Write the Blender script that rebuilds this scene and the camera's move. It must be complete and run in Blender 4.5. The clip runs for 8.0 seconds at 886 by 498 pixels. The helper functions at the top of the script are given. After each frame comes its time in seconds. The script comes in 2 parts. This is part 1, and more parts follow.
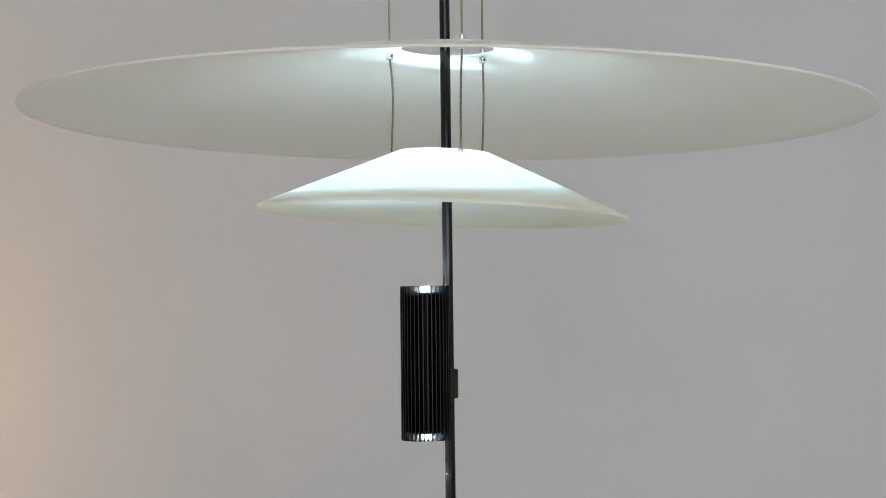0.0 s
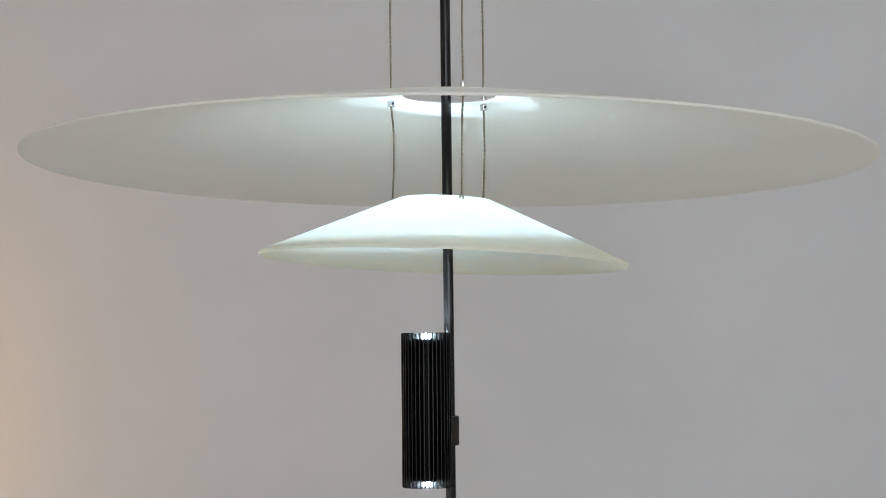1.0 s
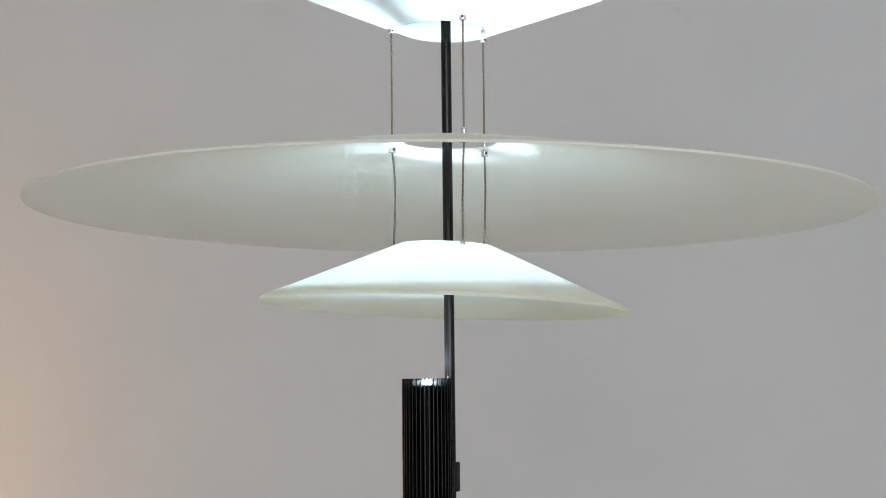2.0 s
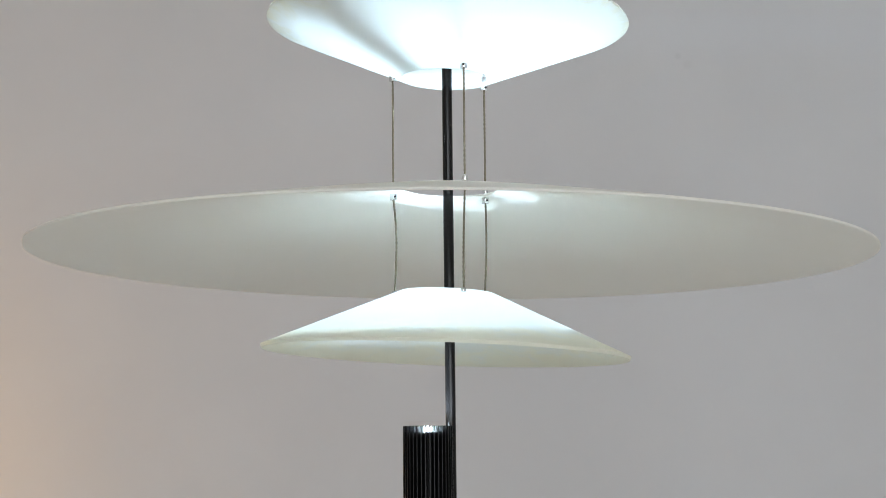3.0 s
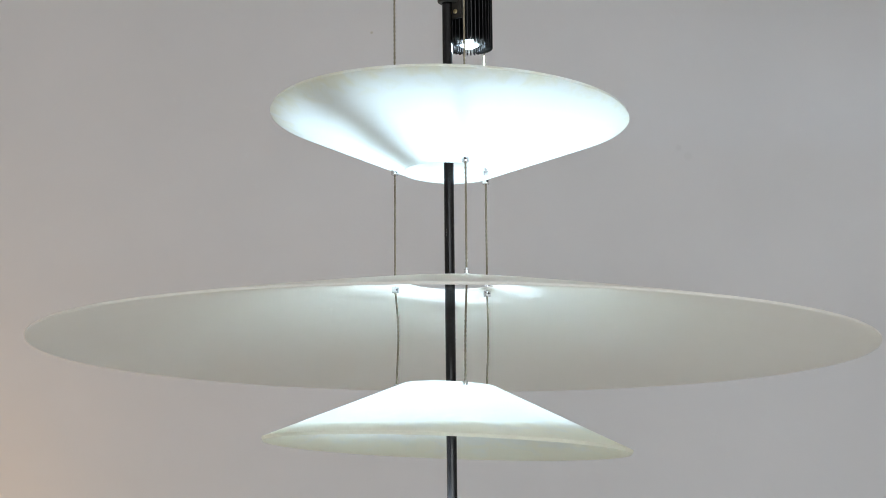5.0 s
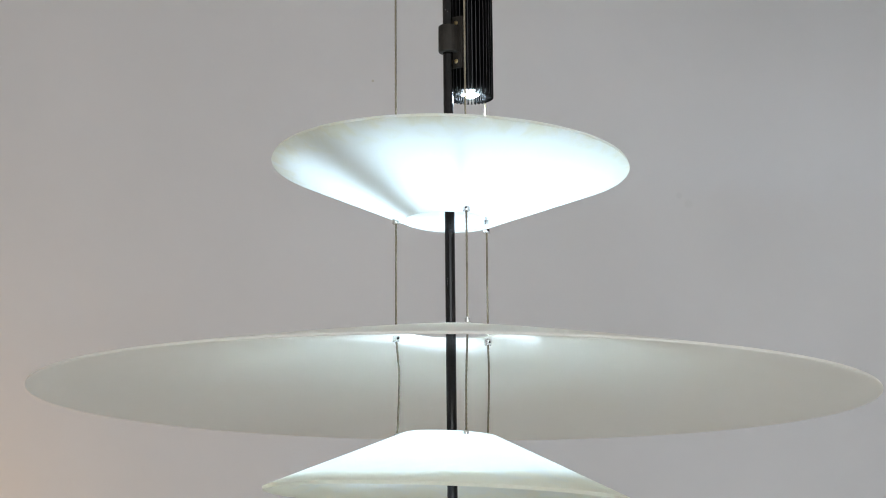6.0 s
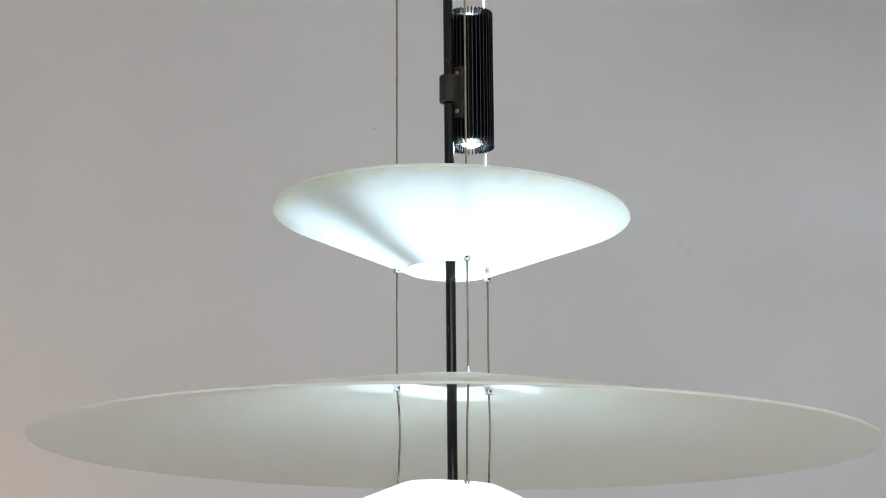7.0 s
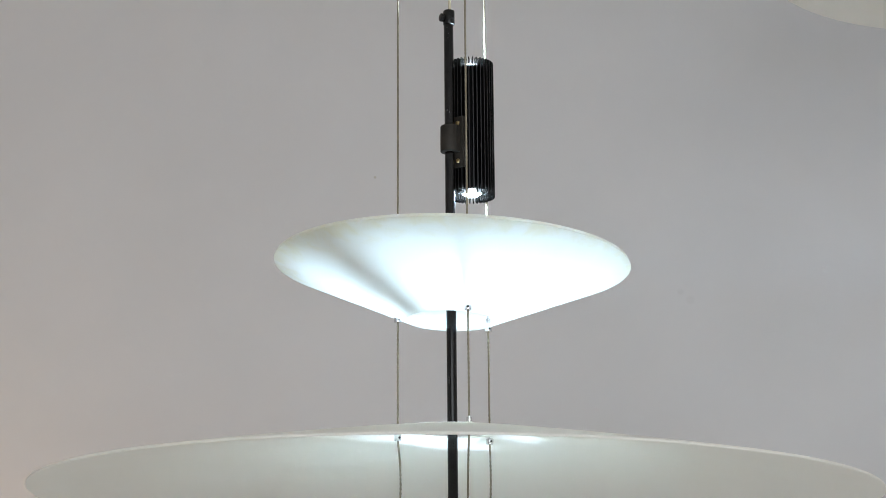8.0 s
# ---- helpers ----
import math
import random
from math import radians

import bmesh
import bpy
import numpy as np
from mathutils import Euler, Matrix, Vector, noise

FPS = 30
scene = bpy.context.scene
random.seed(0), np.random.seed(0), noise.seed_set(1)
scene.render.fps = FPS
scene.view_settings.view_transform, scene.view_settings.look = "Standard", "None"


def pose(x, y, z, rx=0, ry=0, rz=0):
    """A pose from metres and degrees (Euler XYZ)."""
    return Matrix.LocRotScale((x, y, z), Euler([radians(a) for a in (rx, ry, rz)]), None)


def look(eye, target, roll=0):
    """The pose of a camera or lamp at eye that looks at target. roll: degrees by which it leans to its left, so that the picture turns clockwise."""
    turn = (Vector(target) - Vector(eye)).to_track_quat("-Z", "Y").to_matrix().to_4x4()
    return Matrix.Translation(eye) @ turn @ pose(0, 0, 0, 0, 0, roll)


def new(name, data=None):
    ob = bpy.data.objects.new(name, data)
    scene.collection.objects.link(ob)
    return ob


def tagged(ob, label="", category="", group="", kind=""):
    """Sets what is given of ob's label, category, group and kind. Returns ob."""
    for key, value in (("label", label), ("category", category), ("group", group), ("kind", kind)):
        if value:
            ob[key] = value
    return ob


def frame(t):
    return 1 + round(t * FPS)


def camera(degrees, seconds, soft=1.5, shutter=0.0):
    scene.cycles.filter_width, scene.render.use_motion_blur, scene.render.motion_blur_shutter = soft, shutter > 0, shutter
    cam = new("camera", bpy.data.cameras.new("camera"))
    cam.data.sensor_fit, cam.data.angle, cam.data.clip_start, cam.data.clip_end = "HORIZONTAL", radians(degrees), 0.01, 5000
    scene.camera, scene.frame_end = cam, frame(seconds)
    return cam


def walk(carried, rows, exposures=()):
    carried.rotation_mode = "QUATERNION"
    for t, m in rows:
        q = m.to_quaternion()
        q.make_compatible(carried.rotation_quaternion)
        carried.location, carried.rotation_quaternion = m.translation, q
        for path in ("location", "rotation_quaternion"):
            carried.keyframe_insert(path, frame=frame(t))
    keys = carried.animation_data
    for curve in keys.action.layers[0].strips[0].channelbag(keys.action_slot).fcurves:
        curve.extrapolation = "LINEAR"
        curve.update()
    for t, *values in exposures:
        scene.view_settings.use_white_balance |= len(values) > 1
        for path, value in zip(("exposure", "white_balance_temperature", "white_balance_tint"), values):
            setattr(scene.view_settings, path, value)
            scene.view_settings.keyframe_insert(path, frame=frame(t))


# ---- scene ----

EYE = 1.40  # the camera's height over the floor

# ---- camera: a slow tilt upwards with a slight rise ----
cam = camera(29.275, 8.0, soft=0.9)
WALK = [  # seconds, x, y, height over EYE, pitch, yaw, roll
    (0, -0.0001, -1.4105, 0.0000, 2.045, 0.119, -0.602),
    (0.5, -0.0001, -1.4115, 0.0008, 2.800, 0.128, -0.588),
    (1, -0.0001, -1.4125, 0.0015, 3.561, 0.137, -0.573),
    (1.5, -0.0001, -1.4134, 0.0023, 4.294, 0.146, -0.559),
    (3, -0.0001, -1.4164, 0.0046, 6.554, 0.173, -0.515),
    (3.5, -0.0001, -1.4174, 0.0054, 7.309, 0.182, -0.501),
    (4, -0.0001, -1.4184, 0.0061, 8.048, 0.191, -0.487),
    (4.5, -0.0001, -1.4194, 0.0069, 8.792, 0.200, -0.472),
    (6, -0.0001, -1.4225, 0.0092, 11.130, 0.227, -0.429),
    (6.5, -0.0001, -1.4236, 0.0101, 11.932, 0.236, -0.415),
    (7, -0.0001, -1.4246, 0.0109, 12.710, 0.245, -0.400),
    (7.5, -0.0001, -1.4256, 0.0117, 13.499, 0.254, -0.386),
    (8, -0.0001, -1.4267, 0.0125, 14.301, 0.263, -0.371),
]


def stand(x, y, z, pitch, yaw, roll):
    eye = Vector((x, y, EYE + z))
    p, a = radians(pitch), radians(yaw)
    ahead = Vector((-math.sin(a) * math.cos(p), math.cos(a) * math.cos(p), math.sin(p)))
    return look(eye, eye + ahead, roll)


walk(cam, [(t, stand(*row)) for t, *row in WALK], exposures=((0.0, -0.05), (4.0, 0.0), (8.0, 0.06)))

# ---- light ----
ROOM_X0, ROOM_X1, ROOM_Y0, ROOM_Y1, ROOM_H = -2.6, 2.4, -3.6, 1.9, 3.0
OPENING_X0, OPENING_X1, OPENING_Z0, OPENING_Z1 = -0.9, 2.1, 0.8, 2.75
LED_STRENGTH = 130.0
FILL_POWER = 58.5
GLOBE_STRENGTH = 78.0

world = bpy.data.worlds.new("sky")
scene.world = world
world.use_nodes = True
wn = world.node_tree.nodes
sky = wn.new("ShaderNodeTexSky")
sky.sky_type, sky.sun_disc, sky.sun_elevation, sky.sun_rotation = "NISHITA", False, radians(35), radians(20)
world.node_tree.links.new(sky.outputs["Color"], wn["Background"].inputs["Color"])
wn["Background"].inputs["Strength"].default_value = 0.08


def area_lamp(name, m, sx, sy, power, colour):
    data = bpy.data.lights.new(name, "AREA")
    data.shape, data.size, data.size_y, data.energy, data.color = "RECTANGLE", sx, sy, power, colour
    ob = new(name, data)
    ob.matrix_world = m
    return ob


# added fill light: an area lamp in an unseen opening behind the camera
area_lamp("room_fill", look(((OPENING_X0 + OPENING_X1) / 2, ROOM_Y0 + 0.02, (OPENING_Z0 + OPENING_Z1) / 2), (0.6, 3.0, 2.5)),
          OPENING_X1 - OPENING_X0 - 0.1, OPENING_Z1 - OPENING_Z0 - 0.1, FILL_POWER, (0.945, 0.98, 1.0))


def led_beam(x, y, z, down, cone, power):
    """The beam of one LED lens: even over a wide cone, cool white."""
    data = bpy.data.lights.new("led_beam", "SPOT")
    data.energy, data.color, data.shadow_soft_size = power, (0.56, 0.77, 1.0), 0.0055
    data.spot_size, data.spot_blend = radians(cone), 0.28
    ob = new("led_beam", data)
    ob.matrix_world = pose(x, y, EYE + z, 0 if down else 180, 0, 0)
    return ob


# the two light heads, each with a lens in both ends: x, y, foot and top over EYE
HEADS = [(-0.0180, -0.0190, -0.1064, 0.0194), (0.0191, 0.0180, 0.4272, 0.5530)]
SECOND = (0.806, 0.868, 0.900)  # the second lamp's place beside the first, and how much higher it hangs
for lx, ly, lift in ((0.0, 0.0, 0.0), SECOND):
    for (hx, hy, foot, top), inset, up, down in ((HEADS[0], 0.0074, (122, 3.8), (84, 3.8)), (HEADS[1], 0.0058, (110, 7.5), (150, 2.7))):
        led_beam(lx + hx, ly + hy, lift + foot + inset, True, *down)
        led_beam(lx + hx, ly + hy, lift + top - inset, False, *up)


# ---- materials ----
def material(name):
    m = bpy.data.materials.new(name)
    m.use_nodes = True
    return m, m.node_tree.nodes, m.node_tree.links, m.node_tree.nodes["Principled BSDF"]


def node(nodes, kind, **values):
    n = nodes.new(kind)
    for key, value in values.items():
        n.inputs[key].default_value = value
    return n


def coords(nodes, links, stretch=(1, 1, 1)):
    tc = nodes.new("ShaderNodeTexCoord")
    mp = nodes.new("ShaderNodeMapping")
    mp.inputs["Scale"].default_value = stretch
    links.new(tc.outputs["Object"], mp.inputs["Vector"])
    return mp.outputs["Vector"]


def mixed(nodes, links, fac, a, b):
    mx = nodes.new("ShaderNodeMix")
    mx.data_type = "RGBA"
    links.new(fac, mx.inputs["Factor"])
    for socket, value in ((mx.inputs[6], a), (mx.inputs[7], b)):
        if isinstance(value, tuple):
            socket.default_value = (*value, 1)
        else:
            links.new(value, socket)
    return mx.outputs[2]


def ramp(nodes, links, fac, lo, hi):
    r = nodes.new("ShaderNodeMapRange")
    r.inputs["From Min"].default_value, r.inputs["From Max"].default_value = lo, hi
    r.interpolation_type = "SMOOTHSTEP"
    links.new(fac, r.inputs["Value"])
    return r.outputs["Result"]


def surface(name, a, b, scale, rough=(0.4, 0.6), metal=0.0, bump=0.0, fine=200.0, stretch=(1, 1, 1), coat=0.0, shine=0.5):
    """Two tones broken by noise at two scales, with uneven gloss and fine relief."""
    m, nodes, links, p = material(name)
    v = coords(nodes, links, stretch)
    big = node(nodes, "ShaderNodeTexNoise", Scale=scale, Detail=4.0, Roughness=0.55)
    small = node(nodes, "ShaderNodeTexNoise", Scale=fine, Detail=3.0, Roughness=0.6)
    links.new(v, big.inputs["Vector"]), links.new(v, small.inputs["Vector"])
    mean = nodes.new("ShaderNodeMath")
    mean.operation = "MULTIPLY_ADD"
    mean.inputs[1].default_value, mean.inputs[2].default_value = 0.35, -0.17
    links.new(small.outputs["Fac"], mean.inputs[0])
    add = nodes.new("ShaderNodeMath")
    links.new(big.outputs["Fac"], add.inputs[0]), links.new(mean.outputs[0], add.inputs[1])
    fac = ramp(nodes, links, add.outputs[0], 0.3, 0.7)
    links.new(mixed(nodes, links, fac, a, b), p.inputs["Base Color"])
    r = nodes.new("ShaderNodeMapRange")
    r.inputs["To Min"].default_value, r.inputs["To Max"].default_value = rough
    links.new(add.outputs[0], r.inputs["Value"]), links.new(r.outputs["Result"], p.inputs["Roughness"])
    p.inputs["Metallic"].default_value, p.inputs["Coat Weight"].default_value = metal, coat
    p.inputs["Specular IOR Level"].default_value = shine
    if bump:
        bp = node(nodes, "ShaderNodeBump", Strength=bump, Distance=0.001)
        links.new(small.outputs["Fac"], bp.inputs["Height"]), links.new(bp.outputs["Normal"], p.inputs["Normal"])
    return m


def opal(name, tone, tint, through_share, rough, yellower=None):
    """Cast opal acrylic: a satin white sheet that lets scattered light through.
    The last argument is (radius from, radius to, tone) of a blotchy rim band: the beam's fall-off, put into the colour."""
    m, nodes, links, p = material(name)
    v = coords(nodes, links)
    cloud = node(nodes, "ShaderNodeTexNoise", Scale=14.0, Detail=3.0, Roughness=0.5)
    grain = node(nodes, "ShaderNodeTexNoise", Scale=260.0, Detail=2.0, Roughness=0.6)
    links.new(v, cloud.inputs["Vector"]), links.new(v, grain.inputs["Vector"])
    colour = mixed(nodes, links, ramp(nodes, links, cloud.outputs["Fac"], 0.3, 0.7), tone, tint)
    if yellower:
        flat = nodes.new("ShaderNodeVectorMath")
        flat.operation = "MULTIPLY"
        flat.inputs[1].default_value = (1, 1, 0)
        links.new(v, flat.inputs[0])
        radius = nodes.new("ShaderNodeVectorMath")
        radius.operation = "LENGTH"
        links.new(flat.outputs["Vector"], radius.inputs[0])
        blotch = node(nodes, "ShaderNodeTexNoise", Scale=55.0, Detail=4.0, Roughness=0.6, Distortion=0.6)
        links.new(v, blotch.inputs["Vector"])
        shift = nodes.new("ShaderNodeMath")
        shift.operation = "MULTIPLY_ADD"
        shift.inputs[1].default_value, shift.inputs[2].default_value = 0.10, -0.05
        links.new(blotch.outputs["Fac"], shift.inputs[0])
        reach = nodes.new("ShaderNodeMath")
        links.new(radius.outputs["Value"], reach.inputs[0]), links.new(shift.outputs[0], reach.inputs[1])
        colour = mixed(nodes, links, ramp(nodes, links, reach.outputs[0], *yellower[:2]), colour, yellower[2])
    links.new(colour, p.inputs["Base Color"])
    p.inputs["Specular IOR Level"].default_value = 0.3
    r = nodes.new("ShaderNodeMapRange")
    r.inputs["To Min"].default_value, r.inputs["To Max"].default_value = rough
    links.new(grain.outputs["Fac"], r.inputs["Value"]), links.new(r.outputs["Result"], p.inputs["Roughness"])
    tl = nodes.new("ShaderNodeBsdfTranslucent")
    links.new(colour, tl.inputs["Color"])
    mx = node(nodes, "ShaderNodeMixShader", Fac=through_share)
    links.new(p.outputs["BSDF"], mx.inputs[1]), links.new(tl.outputs["BSDF"], mx.inputs[2])
    links.new(mx.outputs["Shader"], nodes["Material Output"].inputs["Surface"])
    return m


def glow(name, colour, strength):
    m, nodes, links, p = material(name)
    p.inputs["Base Color"].default_value = (0.8, 0.8, 0.8, 1)
    p.inputs["Emission Color"].default_value = (*colour, 1)
    p.inputs["Emission Strength"].default_value = strength
    return m


def wall_paint():
    """Matt off-white wall paint with roller relief, faint blotches and two small smudges."""
    m, nodes, links, p = material("wall_paint")
    v = coords(nodes, links)
    big = node(nodes, "ShaderNodeTexNoise", Scale=2.2, Detail=5.0, Roughness=0.55)
    small = node(nodes, "ShaderNodeTexNoise", Scale=160.0, Detail=4.0, Roughness=0.6)
    links.new(v, big.inputs["Vector"]), links.new(v, small.inputs["Vector"])
    colour = mixed(nodes, links, ramp(nodes, links, big.outputs["Fac"], 0.25, 0.75), (0.706, 0.696, 0.697), (0.748, 0.738, 0.740))
    for (x, z), size, tone in (((-0.1535, 1.013 + EYE), 0.0035, (0.60, 0.57, 0.51)), ((0.4615, 0.768 + EYE), 0.008, (0.69, 0.68, 0.68)),
                               ((0.480, 0.751 + EYE), 0.011, (0.70, 0.69, 0.688))):
        d = nodes.new("ShaderNodeVectorMath")
        d.operation = "DISTANCE"
        d.inputs[1].default_value = (x, ROOM_Y1, z)
        links.new(v, d.inputs[0])
        spot = nodes.new("ShaderNodeMapRange")
        spot.inputs["From Min"].default_value, spot.inputs["From Max"].default_value = size * 0.5, size
        spot.inputs["To Min"].default_value, spot.inputs["To Max"].default_value = 1.0, 0.0
        links.new(d.outputs["Value"], spot.inputs["Value"])
        colour = mixed(nodes, links, spot.outputs["Result"], colour, tone)
    links.new(colour, p.inputs["Base Color"])
    p.inputs["Roughness"].default_value = 0.85
    bp = node(nodes, "ShaderNodeBump", Strength=0.25, Distance=0.0006)
    links.new(small.outputs["Fac"], bp.inputs["Height"]), links.new(bp.outputs["Normal"], p.inputs["Normal"])
    return m


WALL = wall_paint()
CEIL = surface("ceiling_paint", (0.83, 0.83, 0.825), (0.87, 0.87, 0.865), 2.0, (0.8, 0.95), bump=0.2, fine=150)
FLOOR = surface("floor_screed", (0.53, 0.52, 0.505), (0.60, 0.59, 0.57), 3.0, (0.4, 0.6), bump=0.15, fine=90)
# rim bands of bowl and cone put the LED beam's fall-off into the colour
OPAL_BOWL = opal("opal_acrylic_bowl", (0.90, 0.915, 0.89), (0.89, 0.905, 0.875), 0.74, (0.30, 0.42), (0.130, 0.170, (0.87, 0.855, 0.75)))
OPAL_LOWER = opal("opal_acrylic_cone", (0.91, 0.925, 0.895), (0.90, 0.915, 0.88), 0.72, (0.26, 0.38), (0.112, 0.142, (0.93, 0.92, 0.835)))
OPAL_DISC = opal("opal_acrylic_disc", (0.985, 0.967, 0.918), (0.975, 0.955, 0.90), 0.60, (0.30, 0.45))
BLACK = surface("black_anodised_aluminium", (0.003, 0.003, 0.003), (0.005, 0.005, 0.005), 60, (0.5, 0.65), shine=0.12, bump=0.1, fine=900)
FIN = surface("black_anodised_fin", (0.0022, 0.0021, 0.0022), (0.0036, 0.0034, 0.0035), 60, (0.5, 0.65), shine=0.06)
# paler copy of the fin's black: light on the outer edges, put into the colour
FIN_EDGE = surface("lit_fin_edge", (0.016, 0.015, 0.0155), (0.028, 0.0265, 0.027), 60, (0.4, 0.6), shine=0.25)
ROD = surface("dark_bronze_lacquer", (0.0030, 0.0026, 0.0025), (0.0055, 0.0046, 0.0043), 40, (0.13, 0.22), bump=0.06, shine=0.32, fine=700, stretch=(1, 1, 0.3))


def dusted(m):
    """Sparse pale specks of dust and nicks on a dark lacquer."""
    nodes, links = m.node_tree.nodes, m.node_tree.links
    p = nodes["Principled BSDF"]
    under = p.inputs["Base Color"].links[0].from_socket
    v = coords(nodes, links, (1, 1, 0.7))
    cell = node(nodes, "ShaderNodeTexVoronoi", Scale=420.0)
    where = node(nodes, "ShaderNodeTexNoise", Scale=45.0, Detail=1.0)
    links.new(v, cell.inputs["Vector"]), links.new(v, where.inputs["Vector"])
    dot = ramp(nodes, links, cell.outputs["Distance"], 0.22, 0.12)
    patch = ramp(nodes, links, where.outputs["Fac"], 0.58, 0.66)
    both = nodes.new("ShaderNodeMath")
    both.operation = "MULTIPLY"
    links.new(dot, both.inputs[0]), links.new(patch, both.inputs[1])
    links.new(mixed(nodes, links, both.outputs[0], under, (0.16, 0.155, 0.15)), p.inputs["Base Color"])
    return m


dusted(ROD)
CLAMP = surface("brown_black_casting", (0.018, 0.015, 0.012), (0.028, 0.023, 0.018), 80, (0.45, 0.65), bump=0.2, fine=900, shine=0.2)
STEEL = surface("steel_wire", (0.19, 0.16, 0.11), (0.27, 0.235, 0.17), 90, (0.5, 0.65), metal=0.5, bump=0.1, fine=1500)
NICKEL = surface("nickel_plated_brass", (0.62, 0.62, 0.61), (0.75, 0.75, 0.74), 150, (0.16, 0.32), metal=1.0)
BRASS = surface("yellowed_brass", (0.36, 0.27, 0.14), (0.48, 0.37, 0.20), 200, (0.3, 0.5), metal=1.0)
SOCKET = surface("dark_socket", (0.01, 0.01, 0.01), (0.02, 0.02, 0.02), 300, (0.4, 0.6))
CORD = surface("clear_yellowed_sheath", (0.50, 0.44, 0.30), (0.58, 0.52, 0.38), 80, (0.25, 0.4), coat=0.4)
LED = glow("led_lens", (0.70, 0.89, 1.0), LED_STRENGTH)
WARM = glow("warm_globe", (1.0, 0.57, 0.22), GLOBE_STRENGTH)


# ---- mesh helpers ----
def part(name, bm, mat, parent=None, label="", smooth=40.0):
    bmesh.ops.recalc_face_normals(bm, faces=bm.faces)
    mesh = bpy.data.meshes.new(name)
    bm.to_mesh(mesh)
    bm.free()
    mesh.materials.append(mat)
    if smooth:
        mesh.shade_smooth()
        mesh.set_sharp_from_angle(angle=radians(smooth))
    ob = new(name, mesh)
    ob.parent = parent
    if label:
        tagged(ob, label)
    return ob


def lathe(profile, n, closed=False):
    """A turned body: (radius, height) pairs spun about z. A radius of 0 closes the end."""
    bm = bmesh.new()
    rings = []
    for r, z in profile:
        if r < 1e-7:
            rings.append([bm.verts.new((0, 0, z))])
        else:
            rings.append([bm.verts.new((r * math.cos(2 * math.pi * i / n), r * math.sin(2 * math.pi * i / n), z)) for i in range(n)])
    pairs = list(zip(rings, rings[1:])) + ([(rings[-1], rings[0])] if closed else [])
    for a, b in pairs:
        for i in range(n):
            j = (i + 1) % n
            if len(a) == 1 and len(b) == 1:
                continue
            if len(a) == 1:
                bm.faces.new((a[0], b[i], b[j]))
            elif len(b) == 1:
                bm.faces.new((a[i], b[0], a[j]))
            else:
                bm.faces.new((a[i], b[i], b[j], a[j]))
    return bm


def turned(r, z0, z1, bevel, n=32):
    """A cylinder with rounded ends."""
    low = [(r - bevel + bevel * math.sin(k * math.pi / 6), z0 + bevel - bevel * math.cos(k * math.pi / 6)) for k in range(4)]
    high = [(q, z1 + z0 - z) for q, z in reversed(low)]
    return lathe([(0, z0), *low, *high, (0, z1)], n)


def box(x0, y0, z0, x1, y1, z1, bevel=0.0, seg=2):
    bm = bmesh.new()
    bmesh.ops.create_cube(bm, size=1.0, matrix=Matrix.Translation(((x0 + x1) / 2, (y0 + y1) / 2, (z0 + z1) / 2)) @ Matrix.Diagonal((x1 - x0, y1 - y0, z1 - z0, 1)))
    if bevel:
        bmesh.ops.bevel(bm, geom=bm.edges[:], offset=bevel, segments=seg, affect="EDGES", profile=0.5)
    return bm


def moved(bm, m):
    bmesh.ops.transform(bm, matrix=m, verts=bm.verts)
    return bm


def joined(*parts_):
    bm = parts_[0]
    for other in parts_[1:]:
        mesh = bpy.data.meshes.new("join")
        other.to_mesh(mesh)
        other.free()
        bm.from_mesh(mesh)
        bpy.data.meshes.remove(mesh)
    return bm


def tube(points, r, n=10, lobes=0, pitch=0.006):
    """A tube along upright points; with lobes its section is a twisted rope of that many strands."""
    bm = bmesh.new()
    rings, run = [], 0.0
    for k, q in enumerate(points):
        if k:
            run += (Vector(q) - Vector(points[k - 1])).length
        turn = 2 * math.pi * run / pitch
        ring = []
        for i in range(n):
            a = 2 * math.pi * i / n
            rr = r * (1 + 0.09 * math.cos(lobes * (a - turn / max(lobes, 1)))) if lobes else r
            ring.append(bm.verts.new((q[0] + rr * math.cos(a), q[1] + rr * math.sin(a), q[2])))
        rings.append(ring)
    for a, b in zip(rings, rings[1:]):
        for i in range(n):
            bm.faces.new((a[i], a[(i + 1) % n], b[(i + 1) % n], b[i]))
    bm.faces.new(rings[0]), bm.faces.new(list(reversed(rings[-1])))
    return bm


def shell(r_hole, z_hole, r_rim, thick, sag=0.0, n=160, rounded=False):
    """A conical sheet with a round hole: rim at height 0, hole at z_hole, rounded edges, a slight belly."""
    mid = []
    for k in range(25):
        u = k / 24
        mid.append((r_hole + (r_rim - r_hole) * u, z_hole * (1 - u) + sag * 4 * u * (1 - u)))
    h = thick / 2
    slope = math.atan2(-z_hole, r_rim - r_hole)
    nx, nz = -math.sin(slope), math.cos(slope)
    top = [(r + nx * h, z + nz * h) for r, z in mid]
    low = [(r - nx * h, z - nz * h) for r, z in reversed(mid)]
    lip = [(mid[-1][0] + e * h * math.cos(slope) + nx * q * h, mid[-1][1] + e * h * math.sin(slope) + nz * q * h) for e, q in ((0.35, 0.88), (0.35, -0.88))]
    if rounded:
        lip = [(mid[-1][0] + h * math.cos(slope + a), mid[-1][1] + h * math.sin(slope + a)) for a in (math.pi / 3.2, math.pi / 7, -math.pi / 7, -math.pi / 3.2)]
    hole = [(mid[0][0] - 0.6 * h * math.cos(slope) + nx * q, mid[0][1] - 0.6 * h * math.sin(slope) + nz * q) for q in (-0.6 * h, 0.6 * h)]
    return lathe([*top, *lip, *low, *hole], n, closed=True)


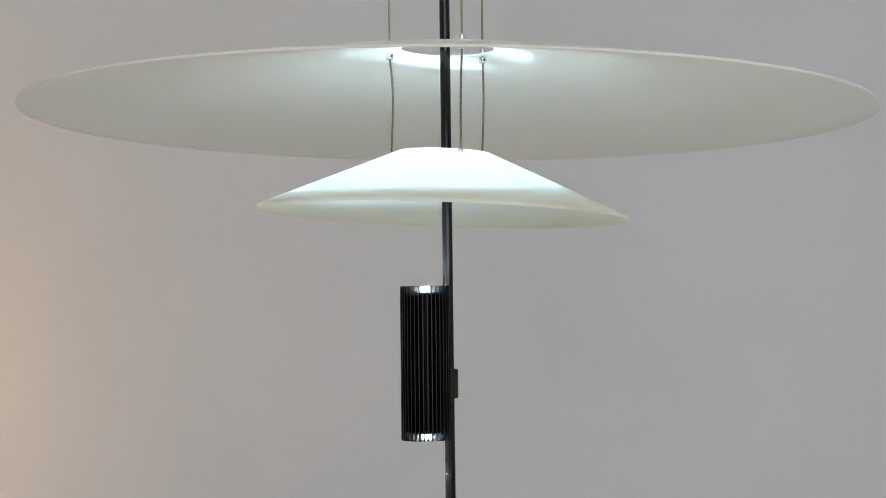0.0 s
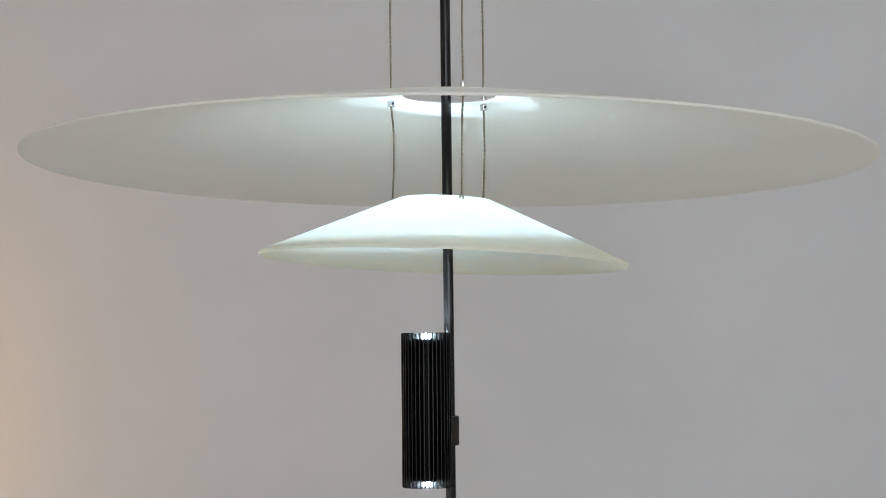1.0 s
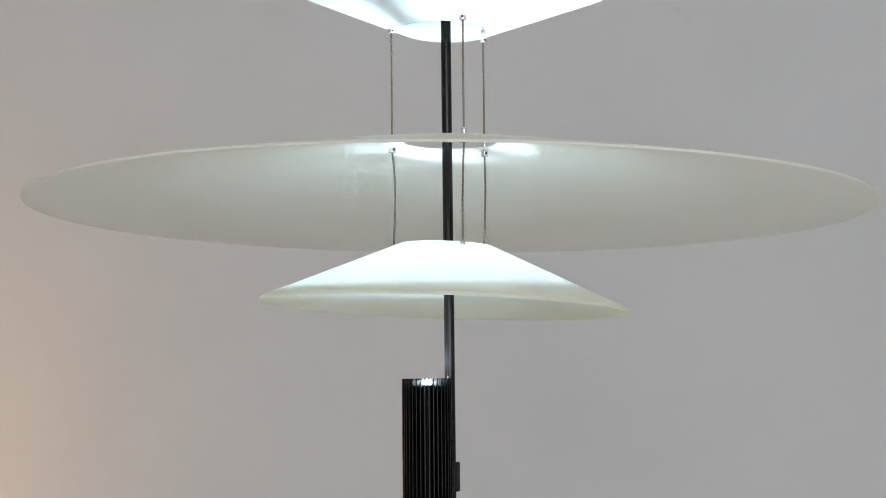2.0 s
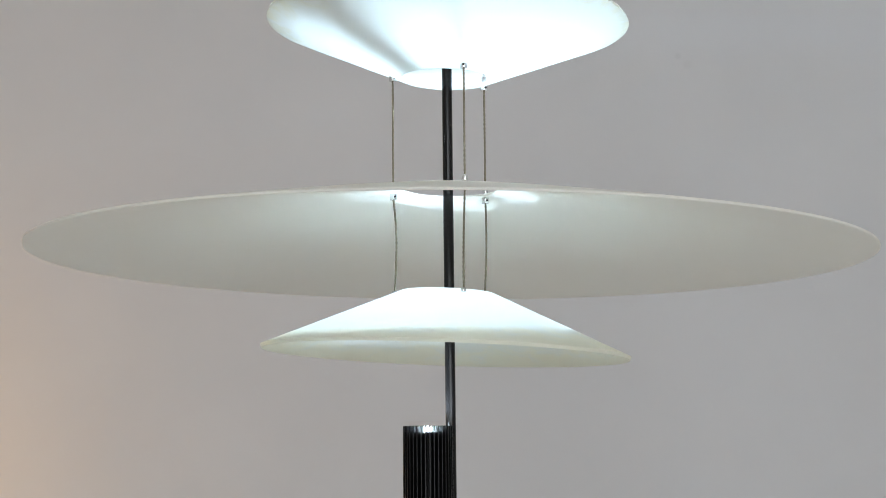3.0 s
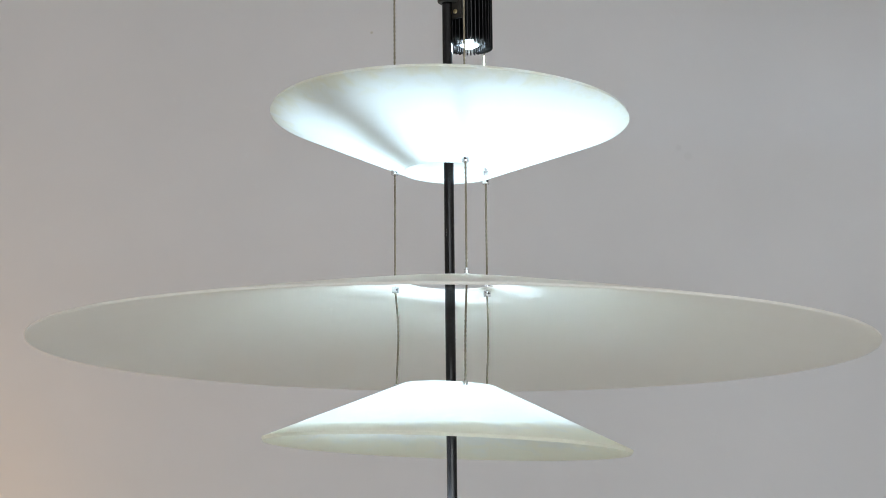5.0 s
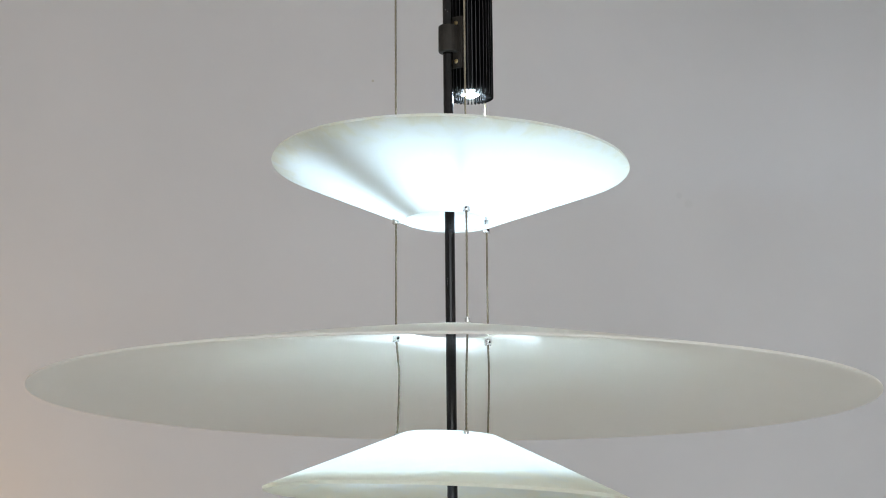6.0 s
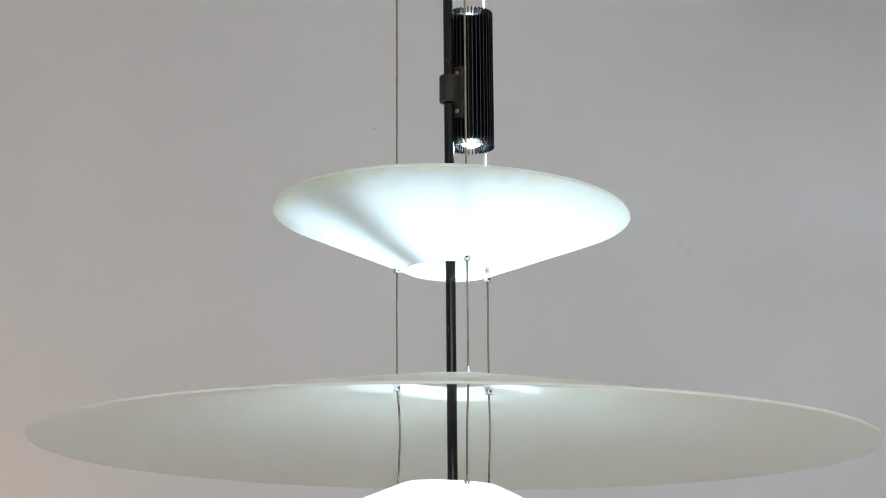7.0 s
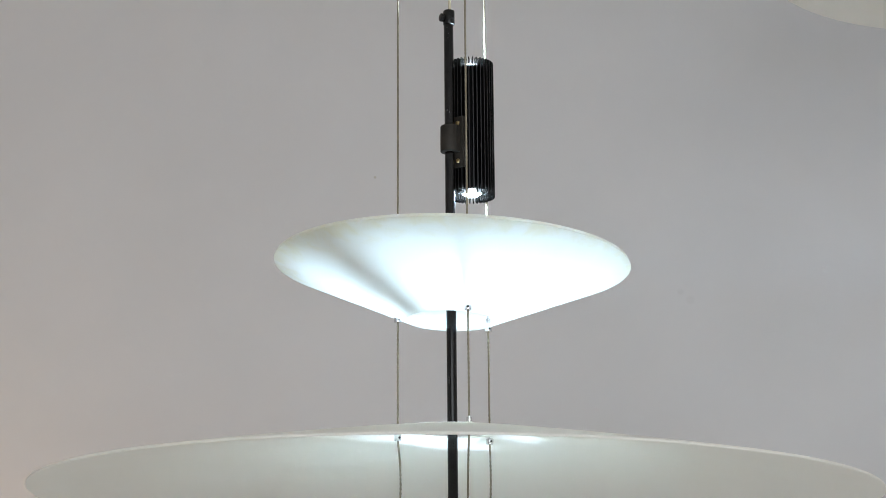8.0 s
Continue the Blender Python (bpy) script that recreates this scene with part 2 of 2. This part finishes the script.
# ---- the room ----
def panel(name, x0, y0, z0, x1, y1, z1, mat, label, category):
    return tagged(part(name, box(x0, y0, z0, x1, y1, z1), mat, smooth=0), label, category, kind="structure")


W = 0.15
panel("floor", ROOM_X0 - W, ROOM_Y0 - W, -0.12, ROOM_X1 + W, ROOM_Y1 + W, 0.0, FLOOR, "plain mid-grey polished floor of the room", "floor")
panel("ceiling", ROOM_X0 - W, ROOM_Y0 - W, ROOM_H, ROOM_X1 + W, ROOM_Y1 + W, ROOM_H + 0.15, CEIL, "plain white painted ceiling", "ceiling")
panel("wall_north", ROOM_X0 - W, ROOM_Y1, 0.0, ROOM_X1 + W, ROOM_Y1 + W, ROOM_H, WALL, "plain matt off-white painted wall behind the lamp", "wall")
panel("wall_west", ROOM_X0 - W, ROOM_Y0, 0.0, ROOM_X0, ROOM_Y1, ROOM_H, WALL, "plain matt off-white painted side wall", "wall")
panel("wall_east", ROOM_X1, ROOM_Y0, 0.0, ROOM_X1 + W, ROOM_Y1, ROOM_H, WALL, "plain matt off-white painted side wall", "wall")
# the opening is made up, out of view, to hold the room's fill lamp
south = joined(box(ROOM_X0 - W, ROOM_Y0 - W, 0, OPENING_X0, ROOM_Y0, ROOM_H), box(OPENING_X1, ROOM_Y0 - W, 0, ROOM_X1 + W, ROOM_Y0, ROOM_H),
               box(OPENING_X0, ROOM_Y0 - W, 0, OPENING_X1, ROOM_Y0, OPENING_Z0), box(OPENING_X0, ROOM_Y0 - W, OPENING_Z1, OPENING_X1, ROOM_Y0, ROOM_H))
tagged(part("wall_south", south, WALL, smooth=0), "plain off-white wall with a wide opening added for fill light", "wall", kind="structure")

# ---- the pendant lamps ----
def at(x, y, z):
    return (x, y, EYE + z)


WIRES = [(-0.0462, 0.0105), (0.0141, -0.0447), (0.0325, 0.0340)]
SHADES = {  # x, y, z of the rim, tilt about x and y (radians), rim radius, hole radius, height of the hole over the rim
    "lower": (-0.0031, -0.0015, 0.0795, -0.0121, 0.0447, 0.1531, 0.0380, 0.0498),
    "disc": (0.0019, 0.0033, 0.1611, -0.0151, 0.0139, 0.3500, 0.0398, 0.0573),
    "upper": (0.0012, -0.0015, 0.3607, -0.0229, 0.0326, 0.1527, 0.0383, -0.0475),
}

def sheet_height(key, x, y):
    """Height of a shade's sheet over EYE at a wire."""
    cx, cy, z, tx, ty, rr, rh, zh = SHADES[key]
    r = math.hypot(x - cx, y - cy)
    return z + zh * (rr - r) / (rr - rh) + (y - cy) * math.sin(tx) - (x - cx) * math.sin(ty)


def put_shade(lamp, name, key, thick, mat, label, sag=0.0, n=160, rounded=False):
    cx, cy, z, tx, ty, rr, rh, zh = SHADES[key]
    ob = part(name, shell(rh, zh, rr, thick, sag, n, rounded), mat, lamp, label)
    ob.matrix_local = pose(cx, cy, z, math.degrees(tx), math.degrees(ty), 0)
    return ob


LOWER_SHIFT = (0.0005, -0.0020, -0.0018)  # how far each wire leans on its way down to the lower shade


def wire_points(x, y, which, hook):
    low = sheet_height("lower", x, y) - 0.006
    mid = sheet_height("disc", x, y) - 0.006
    pts, z = [], low
    while z < hook:
        bow = 0.0
        if z < mid:
            u = max(0.0, (z - low) / (mid - low))
            bow = LOWER_SHIFT[which] * (1 - u) + math.sin(math.pi * u ** 1.4) * (0.0022, -0.0006, 0.0010)[which]
        pts.append((x + bow, y, z))
        z += 0.0008 if z < 0.64 else 0.004
    return pts


def wire_clip(lamp, x, y, key, which):
    """A nickel ferrule under the sheet with a set screw, and a threaded nut above it."""
    if key == "lower":
        x += LOWER_SHIFT[which]
    z = sheet_height(key, x, y) + ((0.0010, 0.0022, 0.0008)[which] if key == "upper" else 0.0)
    body = moved(turned(0.0031, -0.0066, -0.0014, 0.0005, 24), Matrix.Translation((x, y, z)))
    clip = part("wire_clip", body, NICKEL, lamp, "small shiny nickel wire clip")
    top = 0.0044 if key == "lower" else 0.0052
    nut = joined(moved(turned(0.0022, 0.0012, top, 0.0003, 20), Matrix.Translation((x, y, z))),
                 moved(turned(0.0011, top - 0.0002, top + {"lower": 0.0004, "disc": 0.0012, "upper": 0.0040}[key], 0.0002, 12), Matrix.Translation((x, y, z))))
    part("clip_nut", nut, NICKEL, clip)
    face = (-60, -95, -65)[which]
    screw = joined(lathe([(0, 0.0003), (0.0009, 0.0003), (0.0011, -0.0004), (0, -0.0004)], 14))
    m = Matrix.Translation((x, y, z - 0.0040)) @ pose(0, 0, 0, 0, 0, face) @ pose(0.0031, 0, 0, 0, 90, 0)
    part("set_screw", moved(screw, m), SOCKET, clip, "dark socket of the set screw")


# ---- the two finned light heads ----
FIN_R, CORE_R = 0.0206, 0.0128
FINS = 36
fin_mesh = None


def fin_shape(length):
    """One radial fin, its outer corners rounded."""
    x0, x1, t, c = CORE_R - 0.0006, FIN_R, 0.00042, 0.0009
    outline = [(x0, 0.0112), (x0 + 0.0012, 0.0012), (x0 + 0.0026, 0.0)]
    outline += [(x1 - c + c * math.sin(a), c - c * math.cos(a)) for a in (0, math.pi / 6, math.pi / 3, math.pi / 2)]
    full = outline + [(x, length - z) for x, z in reversed(outline)]
    bm = bmesh.new()
    a = [bm.verts.new((x, -t, z)) for x, z in full]
    b = [bm.verts.new((x, t, z)) for x, z in full]
    bm.faces.new(a), bm.faces.new(list(reversed(b)))
    for i in range(len(full)):
        j = (i + 1) % len(full)
        bm.faces.new((a[i], b[i], b[j], a[j]))
    return bm


def light_head(lamp, x, y, z0, z1, label):
    """A finned aluminium cylinder with an LED lens in each end, clamped to the rod."""
    global fin_mesh
    END = 0.0082  # depth of the lens's foot under the fins' tips
    length = z1 - z0
    cup = [(0, END), (0.0106, END), (0.0114, 0.0056), (0.0119, 0.0051), (CORE_R - 0.0002, 0.0051), (CORE_R, 0.0054)]
    core = lathe(cup + [(r, length - z) for r, z in reversed(cup)], 48)
    head = part("light_head", core, BLACK, lamp, label)
    head.matrix_local = pose(x, y, z0)
    for k in range(FINS):
        if fin_mesh is None:
            fin = part("fin", fin_shape(length), FIN, head, smooth=30)
            fin_mesh = fin.data
            fin_mesh.materials.append(FIN_EDGE)
            for face in fin_mesh.polygons:
                if face.center.x > FIN_R - 0.0001:
                    face.material_index = 1
        else:
            fin = new("fin", fin_mesh)
            fin.parent = head
        fin.matrix_local = pose(0, 0, 0, 0, 0, 360 * (k + 0.5) / FINS)
    dome = [(0.0100 * math.cos(a), 0.0076 * math.sin(a)) for a in (0, 0.35, 0.7, 1.05, 1.35)] + [(0, 0.0076)]
    for m in (pose(0, 0, length - END), pose(0, 0, END, 180, 0, 0)):
        lens = part("led_lens", moved(lathe([(0, -0.0002), (0.0100, -0.0002), *dome], 24), m), LED, head, "glowing clear LED lens, cool white")
        lens.visible_shadow = False
    # clamp round the rod and its plate on the fins
    turn = math.degrees(math.atan2(-y, -x))
    gap = math.hypot(x, y)
    zc = (0.4760 if z0 > 0 else -0.0614) - z0
    to_rod = pose(0, 0, zc, 0, 0, turn)
    to_plate = pose(0, 0, zc, 0, 0, turn + 13)
    sleeve = moved(turned(0.0084, -0.0122, 0.0122, 0.0012, 32), Matrix.Translation((gap, 0, 0)))
    web = box(FIN_R - 0.001, -0.0079, -0.0121, gap, 0.0079, 0.0121, 0.0008)
    part("clamp", moved(joined(sleeve, web), to_rod), CLAMP, head, "dark brown cast clamp round the rod")
    part("clamp_plate", moved(box(FIN_R - 0.0016, -0.0062, -0.026, FIN_R + 0.0014, 0.0062, 0.021, 0.0006), to_plate), CLAMP, head, "dark mounting plate")
    for dz in (-0.0199, 0.0150):
        screw = lathe([(0, 0.0006), (0.0006, 0.0004), (0.0007, 0.0011), (0.0016, 0.0009), (0.0021, 0.0), (0, 0.0)], 16)
        part("screw", moved(screw, to_plate @ pose(FIN_R + 0.0014, 0, dz, 0, 90, 0)), BRASS, head, "yellowed brass screw")
    return head


def pendant_lamp(x, y, lift, label):
    """The whole lamp, hung from the ceiling: shades, rod, wires with their clips, and light heads."""
    lamp = tagged(new("pendant_lamp"), label, "lamp", group="pendant lamps")
    lamp.matrix_world = pose(*at(x, y, lift))
    ceiling_z = ROOM_H - EYE - lift
    put_shade(lamp, "lower_shade", "lower", 0.0031, OPAL_LOWER, "small opal white conical shade, beam fall-off coloured in towards its rim")
    put_shade(lamp, "disc_shade", "disc", 0.0022, OPAL_DISC, "wide flat off-white opal disc with a centre hole", sag=0.0012, n=256, rounded=True)
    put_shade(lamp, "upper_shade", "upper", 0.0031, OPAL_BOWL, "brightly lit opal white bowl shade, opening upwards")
    # the rod hangs a hair out of plumb
    rod = part("rod", turned(0.0043, -0.20, 0.590, 0.0006, 40), ROD, lamp, "slim black-brown lacquered metal rod")
    rod.matrix_local = pose(0.0008, 0, 0, 0, -0.12, 0)
    collar = part("collar", turned(0.0052, 0.5835, 0.5971, 0.0007, 40), ROD, lamp, "dark collar on the rod's top")
    knob = joined(turned(0.0014, 0.0, 0.0050, 0.0002, 16), turned(0.0038, 0.0012, 0.0052, 0.0009, 20))
    part("thumbscrew", moved(knob, pose(-0.0032, -0.0006, 0.5902, 0, -90, 25)), ROD, collar, "small dark knurled thumbscrew")
    part("cord", tube([(0.0006, 0, 0.594 + (ceiling_z - 0.594) * k / 20) for k in range(21)], 0.0014, 12), CORD, lamp, "thin yellowish translucent supply cord")
    part("ceiling_rose", turned(0.06, ceiling_z - 0.03, ceiling_z, 0.004, 48), ROD, lamp, "round dark ceiling rose")
    for i, (wx, wy) in enumerate(WIRES):
        part("wire", tube(wire_points(wx, wy, i, ceiling_z - 0.02), 0.00085, 12, lobes=4, pitch=0.0040), STEEL, lamp, "thin twisted steel suspension wire")
        for key in ("lower", "disc", "upper"):
            wire_clip(lamp, wx, wy, key, i)
    for head in HEADS:
        light_head(lamp, *head, "black finned aluminium light head, lit at both ends")
    return lamp


pendant_lamp(0, 0, 0, "tall pendant lamp, opal shades on steel wires round dark rod")
pendant_lamp(*SECOND, "second, higher pendant lamp with a wide off-white opal disc")

# ---- a warm globe lamp on the wall, just past the edge of the view ----
globe_lamp = tagged(new("wall_lamp"), "small wall lamp with a warm glowing opal globe", "lamp")
globe_lamp.matrix_world = pose(-1.30, ROOM_Y1, EYE - 0.10)
part("backplate", moved(turned(0.05, 0.0, 0.018, 0.004, 40), pose(0, 0, 0, 90, 0, 0)), ROD, globe_lamp, "round dark backplate")
part("arm", moved(turned(0.008, 0.0, 0.390, 0.002, 20), pose(0, -0.012, 0, 90, 0, 0)), ROD, globe_lamp, "slim dark arm")
ball = [(0.045 * math.sin(math.pi * k / 16), -0.045 * math.cos(math.pi * k / 16)) for k in range(17)]
part("globe", moved(lathe([(0 if k in (0, 16) else r, z) for k, (r, z) in enumerate(ball)], 32), Matrix.Translation((0, -0.44, 0))), WARM, globe_lamp, "warm glowing opal globe")
